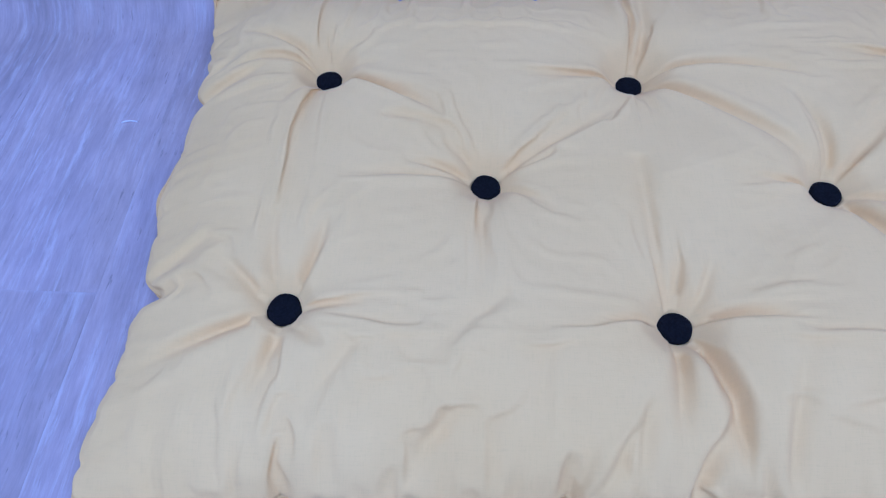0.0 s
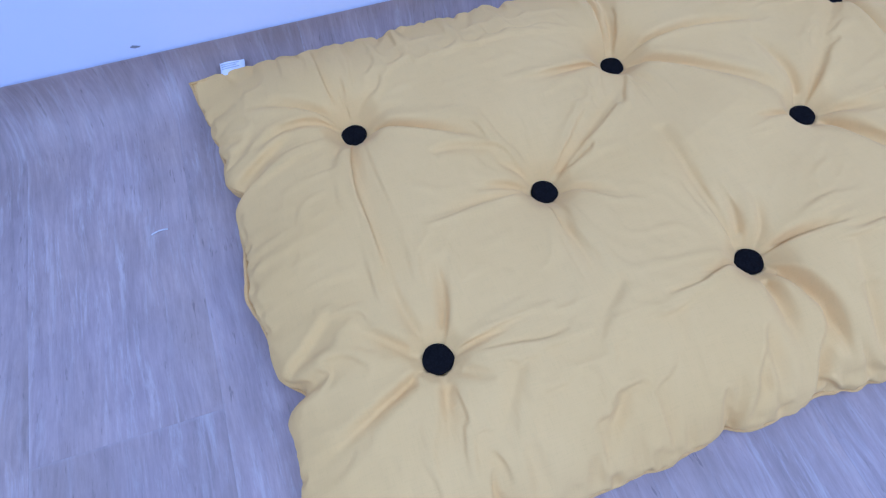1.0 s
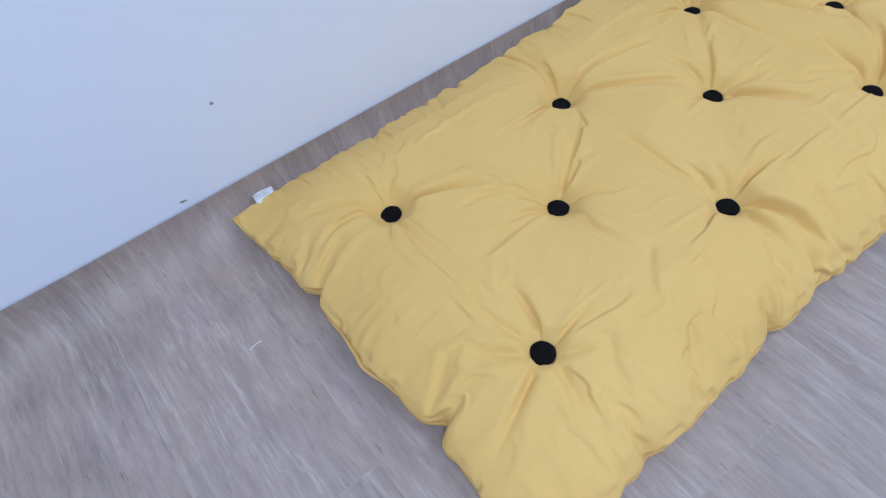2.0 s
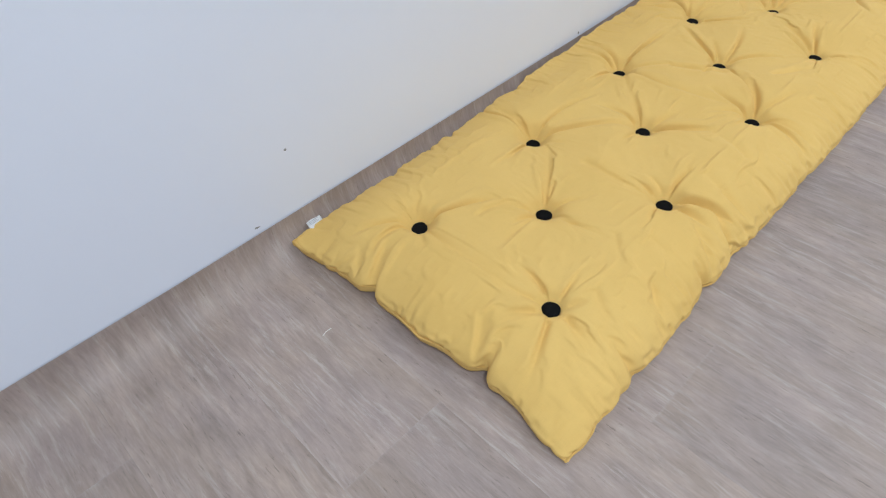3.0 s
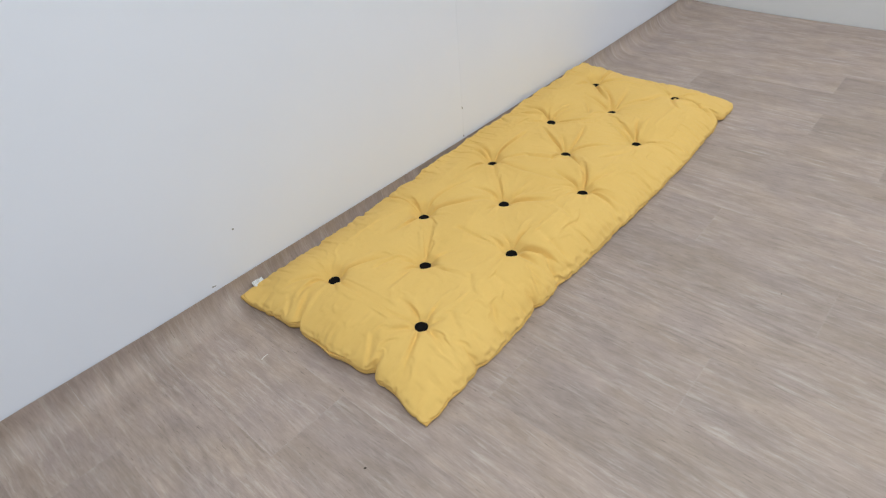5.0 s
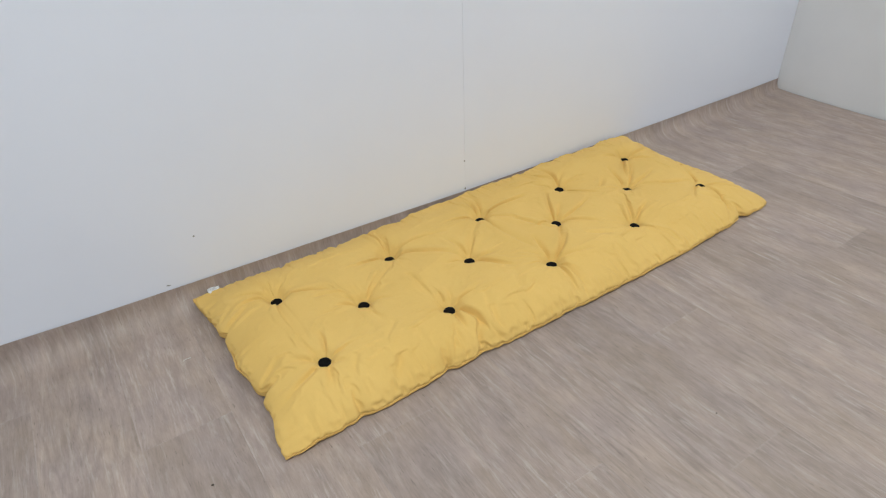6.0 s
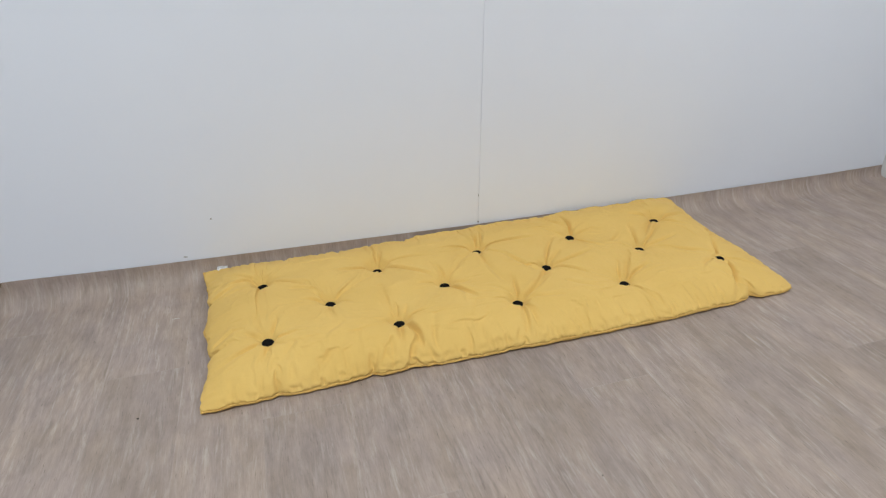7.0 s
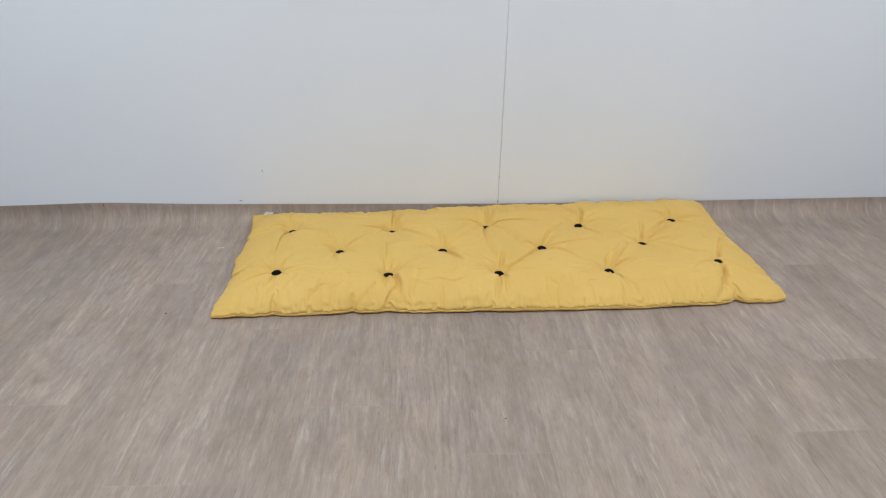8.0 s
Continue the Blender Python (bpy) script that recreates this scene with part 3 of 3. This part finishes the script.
def mattress():
    base = tagged(new("floor_mattress"), "yellow tufted cotton floor mattress with black buttons, lying by the wall", "mattress")
    rng = np.random.RandomState(5)
    bl, fl, fr, br = (np.array(CORNERS[k]) for k in ("back_left", "front_left", "front_right", "back_right"))
    U, V = axis_steps(1.99, 0.05, 0.0104, 5), axis_steps(0.70, 0.05, 0.0104, 5)
    P = None
    for turns, stiff in ((160, 0.008), (170, 0.005), (90, 0.0042)):
        start, filling, rest_from, slack, held, reach = cover_at(U, V)
        if P is None:
            P = start
        else:
            P = np.swapaxes(finer(np.swapaxes(finer(P), 0, 1)), 0, 1)
            P[..., 2] += 0.0012 * smooth_noise(P[..., 0], P[..., 1], 60.0, turns) * np.where(held, 0, 1)
            P[held] = start[held]
        P = drape(P, filling, rest_from, slack, held, reach, turns, stiff)
        if turns > 90:
            U, V = (np.interp(np.arange(2 * len(a) - 1) / 2, np.arange(len(a)), a) for a in (U, V))
    X, Y, Z = P[..., 0], P[..., 1], P[..., 2]
    nu, nv = X.shape
    u, v = np.meshgrid(U, V, indexing="ij")
    left, right, front, back = u * 1.99, (1 - u) * 1.99, v * 0.70, (1 - v) * 0.70
    inside = np.clip(np.minimum(np.minimum(front, back), np.minimum(left, right)) / 0.02, 0, 1)
    # small sharp creases at the buttons
    rise = np.zeros_like(X)
    for (row, k), rows in FOLDS.items():
        bx, by, bz = ROWS_OF_BUTTONS[row][k]
        for heading, reach, bend, depth, width in rows:
            rise += crease(X, Y, bx, by, heading, reach + 0.01, bend, depth * 0.0008, width * 0.0007, 1 if (depth + width) % 2 else -1, BUTTON_R)
    # small gathers that run in from the seam
    for count, edge in ((50, "front"), (40, "back"), (15, "left"), (15, "right")):
        for _ in range(count):
            s, lean = rng.uniform(0.02, 0.98), rng.uniform(-38, 38)
            if edge == "front" and rng.uniform() < 0.65:
                s = rng.uniform(0.02, 0.34)
            reach, depth, side = rng.uniform(0.02, 0.10), rng.uniform(0.001, 0.0075) * (0.55 if edge == "front" and (s > 0.4 or s < 0.23) else 1.0), rng.choice((-1, 1))
            long_side = edge in ("front", "back")
            a, b = {"front": (fl, fr), "back": (bl, br), "left": (fl, bl), "right": (fr, br)}[edge]
            at = a + (b - a) * s
            heading = {"front": 90, "back": -90, "left": 0, "right": 180}[edge] + lean
            rise += crease(X, Y, at[0], at[1], heading, reach, rng.uniform(-15, 15), depth, rng.uniform(0.003, 0.006), side)
            pull = depth * 0.5 * np.exp(-((u * 1.99 - s * 1.99 if long_side else v * 0.7 - s * 0.7) / 0.008) ** 2)
            near = np.exp(-{"front": front, "back": back, "left": left, "right": right}[edge] / 0.025)
            if long_side:
                Y += (pull if edge == "front" else -pull) * near
            else:
                X += (pull if edge == "left" else -pull) * near
    # crumpled cloth between the folds
    loose = np.clip(0.5 + 0.8 * smooth_noise(X, Y, 5.0, 51), 0, 1) * inside
    for scale, high, seed in ((6.5, 0.0050, 61), (13.0, 0.0030, 62), (29.0, 0.0010, 63)):
        turned = seed * 0.7
        A, B = X * math.cos(turned) + Y * math.sin(turned), Y * math.cos(turned) - X * math.sin(turned)
        rise += high * loose * (0.6 - np.abs(smooth_noise(A, B * 0.6, scale, seed)) ** 0.8)
    Z += rise * (0.25 + 0.75 * inside)
    for places in ROWS_OF_BUTTONS.values():
        for bx, by, bz in places:
            r = np.hypot(X - bx, Y - by)
            around = np.arctan2(Y - by, X - bx)
            near = r < 0.09
            cone = bz + 0.0020 + 1.1 * np.maximum(r - 1.02 * BUTTON_R, 0)
            Z[near] = -0.003 * np.logaddexp(-Z[near] / 0.003, -cone[near] / 0.003)
            # the cloth stands up round the button like a socket, higher on the near end's side of the sunken ones
            pleats = 0.30 * np.sin(7 * around + 9 * bx) * np.sin(3 * around + 5 * by) + (0.70 if bx > 1.1 and by < -0.5 else 0.25 if bx > 1.1 else 0.10) * np.maximum(np.cos(around - 4.0), 0)
            ring = np.clip(r / BUTTON_R - 1, 0, 0.75) * BUTTON_R
            socket = np.where(r > BUTTON_R, bz + 0.0010 + (0.50 + pleats) * ring - 0.9 * np.maximum(r - 1.75 * BUTTON_R, 0), bz - 0.008)
            Z[near] = 0.0015 * np.logaddexp(Z[near] / 0.0015, socket[near] / 0.0015)
    # the cover swells out over its seam
    swell = lambda d: 0.004 * np.exp(-d / 0.035)
    tuck = lambda d, far: far * np.exp(-d / 0.0045)
    Y += -tuck(front, 0.002) - swell(front) * (0.2 + 1.9 * np.exp(-((u - 0.64) / 0.20) ** 2)) - tuck(back, 0.006) + swell(back) * (2.0 + 2.0 * np.exp(-(u / 0.2) ** 2))
    X += tuck(left, 0.001) - tuck(left, 0.006) * np.exp(-((Y + 0.375) / 0.055) ** 2) - 0.4 * swell(left) - tuck(right, 0.008) + swell(right) * 0.5
    idx = np.arange(nu * nv).reshape(nu, nv)
    verts = np.stack([X, Y, Z], -1).reshape(-1, 3)
    quads = np.stack([idx[:-1, :-1], idx[1:, :-1], idx[1:, 1:], idx[:-1, 1:]], -1).reshape(-1, 4)
    loop = np.concatenate([idx[:, 0], idx[-1, 1:], idx[-2::-1, -1], idx[0, -2:0:-1]])
    # underside: four rings that roll in below the seam, then flat
    edge = verts[loop]
    rings, faces_under, start = [], [], len(verts)
    prev = loop
    for inset, share in ((-0.002, 0.74), (-0.001, 0.44), (0.008, 0.14), (0.026, 0.0)):
        ring = edge.copy()
        inward = np.zeros((len(ring), 2))
        inward[:, 0] = inset * np.clip((0.8 - ring[:, 0]) / 0.95, -1, 1) ** 7
        inward[:, 1] = inset * np.clip((-0.37 - ring[:, 1]) / 0.34, -1, 1) ** 3
        ring[:, :2] += inward
        floor_z = cove_height(ring[:, 1])
        ring[:, 2] = floor_z + 0.003 + (edge[:, 2] - cove_height(edge[:, 1]) - 0.003) * share
        rings.append(ring)
        here = np.arange(len(loop)) + start
        start += len(loop)
        nxt, prv = np.roll(here, -1), np.roll(prev, -1)
        faces_under.append(np.stack([prev, here, nxt, prv], -1))
        prev = here
    all_v = np.concatenate([verts] + rings)
    all_f = [tuple(f) for f in quads] + [tuple(f) for g in faces_under for f in g] + [tuple(prev[::-1])]
    from_arrays("cover", all_v, all_f, COTTON, base)
    # the sewn seam
    path = edge[::2].copy()
    out = np.roll(path, -1, 0) - np.roll(path, 1, 0)
    out = np.stack([out[:, 1], -out[:, 0]], -1)
    out /= np.linalg.norm(out, axis=1)[:, None] + 1e-9
    n = len(path)
    along = np.cumsum(np.linalg.norm(np.diff(path, axis=0, prepend=path[:1]), axis=1))
    wide = 0.0032 + 0.0012 * smooth_noise(along, along * 0, 30.0, 71)
    droop = -0.0008 + 0.0012 * smooth_noise(along, along * 0 + 3, 45.0, 72)
    # at the near end the seam turns up as a lip
    lip = np.exp(-((path[:, 1] + 0.375) / 0.05) ** 2) * (path[:, 0] < 0.15)
    wide, droop = wide + 0.0035 * lip, droop + 0.0025 * lip
    sv = []
    for inward, up in ((0.0, 0.0013), (1.0, 0.0010), (1.12, 0.0), (1.0, -0.0010), (0.0, -0.0013)):
        ring = path.copy()
        ring[:, :2] += out * (wide * inward - 0.001)[:, None]
        ring[:, 2] += up + droop * inward
        sv.append(ring)
    sv, k = np.concatenate(sv), np.arange(n)
    sf = [(i * n + a, i * n + (a + 1) % n, (i + 1) % 5 * n + (a + 1) % n, (i + 1) % 5 * n + a) for i in range(5) for a in k]
    tagged(from_arrays("seam", sv, sf, SEAM, base), "deeper yellow sewn edge seam")
    return base


def button_mesh():
    """A flat cloth-covered button with a rounded rim and a dished middle."""
    prof = ((0.0, 0.0042), (0.35, 0.0043), (0.7, 0.0044), (0.88, 0.0038), (0.97, 0.0022), (1.0, 0.0), (0.95, -0.003), (0.6, -0.0045))
    sides, verts, faces = 28, [(0, 0, prof[0][1])], []
    for r, z in prof[1:]:
        for j in range(sides):
            a = 2 * math.pi * j / sides
            k = 1 + 0.022 * math.sin(3 * a + 0.6) + 0.015 * math.sin(5 * a)
            verts.append((BUTTON_R * r * k * math.cos(a), BUTTON_R * r * k * math.sin(a), z))
    for j in range(sides):
        faces.append((0, 1 + j, 1 + (j + 1) % sides))
    for k in range(len(prof) - 2):
        o = 1 + k * sides
        for j in range(sides):
            faces.append((o + j, o + sides + j, o + sides + (j + 1) % sides, o + (j + 1) % sides))
    faces.append(tuple(1 + (len(prof) - 2) * sides + j for j in range(sides))[::-1])
    me = bpy.data.meshes.new("button")
    me.from_pydata(verts, [], faces)
    me.materials.append(FELT)
    me.polygons.foreach_set("use_smooth", [True] * len(me.polygons))
    return me


def buttons(base):
    me = button_mesh()
    rng = random.Random(3)
    for row in ROWS_OF_BUTTONS.values():
        for bx, by, bz in row:
            ob = new("button", me)
            ob.parent = base
            ob.matrix_basis = pose(bx, by, bz, rng.uniform(-6, 6), rng.uniform(-6, 6), rng.uniform(0, 360))
            tagged(ob, "round black felt-covered tufting button")


def care_label(base):
    """A folded satin tape caught in the back seam."""
    x0, x1, rows, cols = -0.152, -0.116, 9, 5
    verts, faces = [], []
    for side in (0, 1):
        for i in range(rows):
            t = i / (rows - 1)
            for j in range(cols):
                x = x0 + (x1 - x0) * j / (cols - 1)
                y = -0.036 + 0.019 * t
                z = 0.044 + 0.007 * t + 0.0015 * math.sin(j * 1.3) - side * 0.0012
                verts.append((x + 0.002 * t, y, z))
    n = rows * cols
    for i in range(rows - 1):
        for j in range(cols - 1):
            a = i * cols + j
            faces.append((a, a + 1, a + cols + 1, a + cols))
            faces.append((n + a, n + a + cols, n + a + cols + 1, n + a + 1))
    rim = [i * cols for i in range(rows)] + [(rows - 1) * cols + j for j in range(1, cols)] + [i * cols + cols - 1 for i in range(rows - 2, -1, -1)]
    for a, b in zip(rim[:-1], rim[1:]):
        faces.append((a, n + a, n + b, b))
    tape = tagged(from_arrays("care_label", verts, faces, TAPE, base), "small white satin sewn-in label with grey print")
    for k, (a, b) in enumerate(((0.10, 0.85), (0.10, 0.7), (0.10, 0.8))):
        t = 0.80 - 0.16 * k
        y, z = -0.036 + 0.019 * t, 0.044 + 0.007 * t + 0.0016
        bm = box_mesh((x0 + 0.036 * a, y - 0.0007, z - 0.0002), (x0 + 0.036 * b, y + 0.0007, z + 0.0003))
        part("print_line", bm, GREY_INK, tape)


mat = mattress()
buttons(mat)
care_label(mat)


# ---- small things ----
def thread():
    pts = [(-0.293 + 0.022 * t, -0.247 + 0.002 * t + 0.001 * math.sin(math.pi * t), 0.0013 + 0.0015 * math.sin(math.pi * t)) for t in np.linspace(0, 1, 12)]
    v, f = tube(pts, 0.0009, 6)
    tagged(from_arrays("thread", v, f, PALE), "short white thread lying on the wood-look floor", "thread")


def crumb(x, y, size, seed):
    rng = random.Random(seed)
    bm = bmesh.new()
    bmesh.ops.create_icosphere(bm, subdivisions=2, radius=size)
    for vert in bm.verts:
        vert.co *= 1 + rng.uniform(-0.25, 0.25)
        vert.co.x *= 1.5
        vert.co.z *= 0.6
    ob = part("crumb", bm, DIRT, None, smooth=True)
    ob.matrix_basis = pose(x, y, float(cove_height(y)) + size * 0.5 + 0.0005, 0, 0, rng.uniform(0, 180))
    tagged(ob, "tiny dark crumb lying on the wood-look floor", "crumb", "floor crumbs")


def wall_mark(x, z, w, h, material, turn=0.0, proud=0.0001):
    bm = bmesh.new()
    bmesh.ops.create_circle(bm, cap_ends=True, segments=14, radius=1)
    rng = random.Random(int(x * 1000))
    for vert in bm.verts:
        vert.co *= 1 + rng.uniform(-0.35, 0.35)
    geom = bmesh.ops.extrude_face_region(bm, geom=bm.faces[:])
    bmesh.ops.translate(bm, verts=[g for g in geom["geom"] if isinstance(g, bmesh.types.BMVert)], vec=(0, 0, 0.0006))
    bmesh.ops.transform(bm, matrix=Matrix.Diagonal((w, h, 1, 1)), verts=bm.verts)
    ob = part("wall_scuff", bm, material)
    ob.matrix_basis = pose(x, WALL_Y - proud, z, 90, turn, 0)
    return tagged(ob, "small dark scuff on the white wall panel", "scuff", "wall scuffs")


thread()
for k, (cx, cy, size) in enumerate(((-0.339, -0.700, 0.0022), (0.735, -1.224, 0.0017))):
    crumb(cx, cy, size, k)
wall_mark(-0.249, 0.100, 0.006, 0.0022, SCUFF, 10)
wall_mark(-0.139, 0.236, 0.0025, 0.003, SCUFF)
chip = wall_mark(-0.830, 0.090, 0.0022, 0.0075, CHIP, 14, 0.0041)
tagged(chip, "small brown chip in the turned-up edge of the vinyl", "chip")
wall_mark(SEAM_X - 0.001, 0.195, 0.0016, 0.004, DIRT)
wall_mark(SEAM_X - 0.001, 0.078, 0.0025, 0.0035, DIRT)


# ---- floor: planks of sheet vinyl, turned up at the wall ----
PLANK, LENGTH, JOINT = 0.2144, 1.22, 0.0001
FIRST = -0.6665
END_JOINTS = {-1: -0.20, 0: -1.12, 1: -0.51, 2: -1.40, 3: -0.80, 4: -1.16, 5: -0.62, 6: -1.34, 7: -0.945, 8: -1.52, 9: -0.55, 10: -1.30, 11: -1.02}

# planks that are paler or darker than the rest: row, number from the wall
# rows 8 and up are lightened by the wall, where too little light falls
TONES = {(-1, 0): 1.04, (-1, 1): 0.966, (0, 0): 1.07, (1, 0): 1.12, (1, 1): 0.99, (2, 0): 1.05, (2, 1): 0.99, (3, 0): 1.01, (4, 0): 0.978, (4, 1): 0.998, (5, 0): 1.01, (7, 1): 1.01, (8, 0): 1.04, (9, 0): 1.06, (10, 0): 1.05, (11, 0): 1.09, (12, 0): 1.07, (13, 0): 1.09, (14, 0): 1.09, (15, 0): 1.1, (16, 0): 1.09, (17, 0): 1.09}

# planks with an eye in their grain: across, along, strength
EYES = {(0, 0): (0.085, 0.24, 0.5), (5, 1): (0.100, 0.50, 0.5)}


def plank_mesh(x0, x1, s0, s1, tone, eye):
    """One plank between two distances along the sheet; bent where the sheet turns up."""
    bend_end = 0.16
    ss = [s0]
    if s0 < bend_end:
        ss += [s for s in np.linspace(0.01, bend_end, 18) if s0 < s < s1]
    ss += [s1]
    if x1 > 2.7:
        ss += [s for s in np.linspace(bend_end, 2.0, 30)[1:] if s0 < s < s1]
        ss.sort()
    xs = np.linspace(x0, x1, 3)
    verts, uvs, faces = [], [], []
    for s in ss:
        for x in xs:
            verts.append(cove_point(x, s))
            uvs.append((x - x0, s - s0))
    n = len(verts)
    for i in range(n):
        x, y, z = verts[i]
        verts.append((x, min(y + 0.0022, WALL_Y - 0.0005), z - 0.0022))
        uvs.append(uvs[i])
    rows = len(ss)
    for i in range(rows - 1):
        for j in range(2):
            a = i * 3 + j
            faces.append((a, a + 3, a + 4, a + 1))
    ring = [i * 3 for i in range(rows)] + [(rows - 1) * 3 + 1, (rows - 1) * 3 + 2] + [i * 3 + 2 for i in range(rows - 2, -1, -1)] + [1]
    for a, b in zip(ring, ring[1:] + ring[:1]):
        faces.append((2 * n + a, n + a, n + b, 2 * n + b))
    verts += verts[:n]
    uvs += uvs[:n]
    me = bpy.data.meshes.new("plank")
    me.from_pydata(verts, [], faces)
    me.materials.append(VINYL)
    layer = me.uv_layers.new(name="UVMap")
    for lp in me.loops:
        layer.data[lp.index].uv = uvs[lp.vertex_index]
    tops = (rows - 1) * 2
    me.polygons.foreach_set("use_smooth", [k < tops for k in range(len(me.polygons))])
    me.attributes.new("tone", "FLOAT", "POINT").data.foreach_set("value", [tone] * len(me.vertices))
    me.attributes.new("eye", "FLOAT_VECTOR", "POINT").data.foreach_set("vector", list(eye) * len(me.vertices))
    me.update()
    return me


def floor():
    sub = box_mesh((X_LEFT - 0.06, Y_BACK - 0.06, -0.12), (X_RIGHT + 0.06, 0.0, -0.0024))
    base = tagged(part("floor", sub, SUBFLOOR), "grey-beige wood-look vinyl floor turned up at the wall", "floor", kind="structure")
    rng = random.Random(11)
    first = math.floor((X_LEFT - FIRST) / PLANK)
    last = math.ceil((X_RIGHT - FIRST) / PLANK)
    for k in range(first, last):
        x0, x1 = max(FIRST + k * PLANK, X_LEFT) + JOINT, min(FIRST + (k + 1) * PLANK, X_RIGHT - 0.006) - JOINT
        if x1 - x0 < 0.01:
            continue
        mid = (x0 + x1) / 2
        at_floor = rim_height(mid) - COVE + COVE * math.pi / 2 - COVE - 0.004
        end = -END_JOINTS.get(k, -rng.uniform(0.3, 1.5)) + at_floor
        while end - LENGTH > 0.4:
            end -= LENGTH
        s, count = 0.0, 0
        limit = -Y_BACK + at_floor
        while s < limit:
            stop = min(end, limit)
            tone = TONES.get((k, count), rng.uniform(0.91, 0.985))
            ob = new("plank", plank_mesh(x0, x1, s + (JOINT if s else 0), stop - JOINT, tone, EYES.get((k, count), (0.1, 0.6, 0.0))))
            count += 1
            ob.parent = base
            s, end = stop, end + LENGTH


floor()
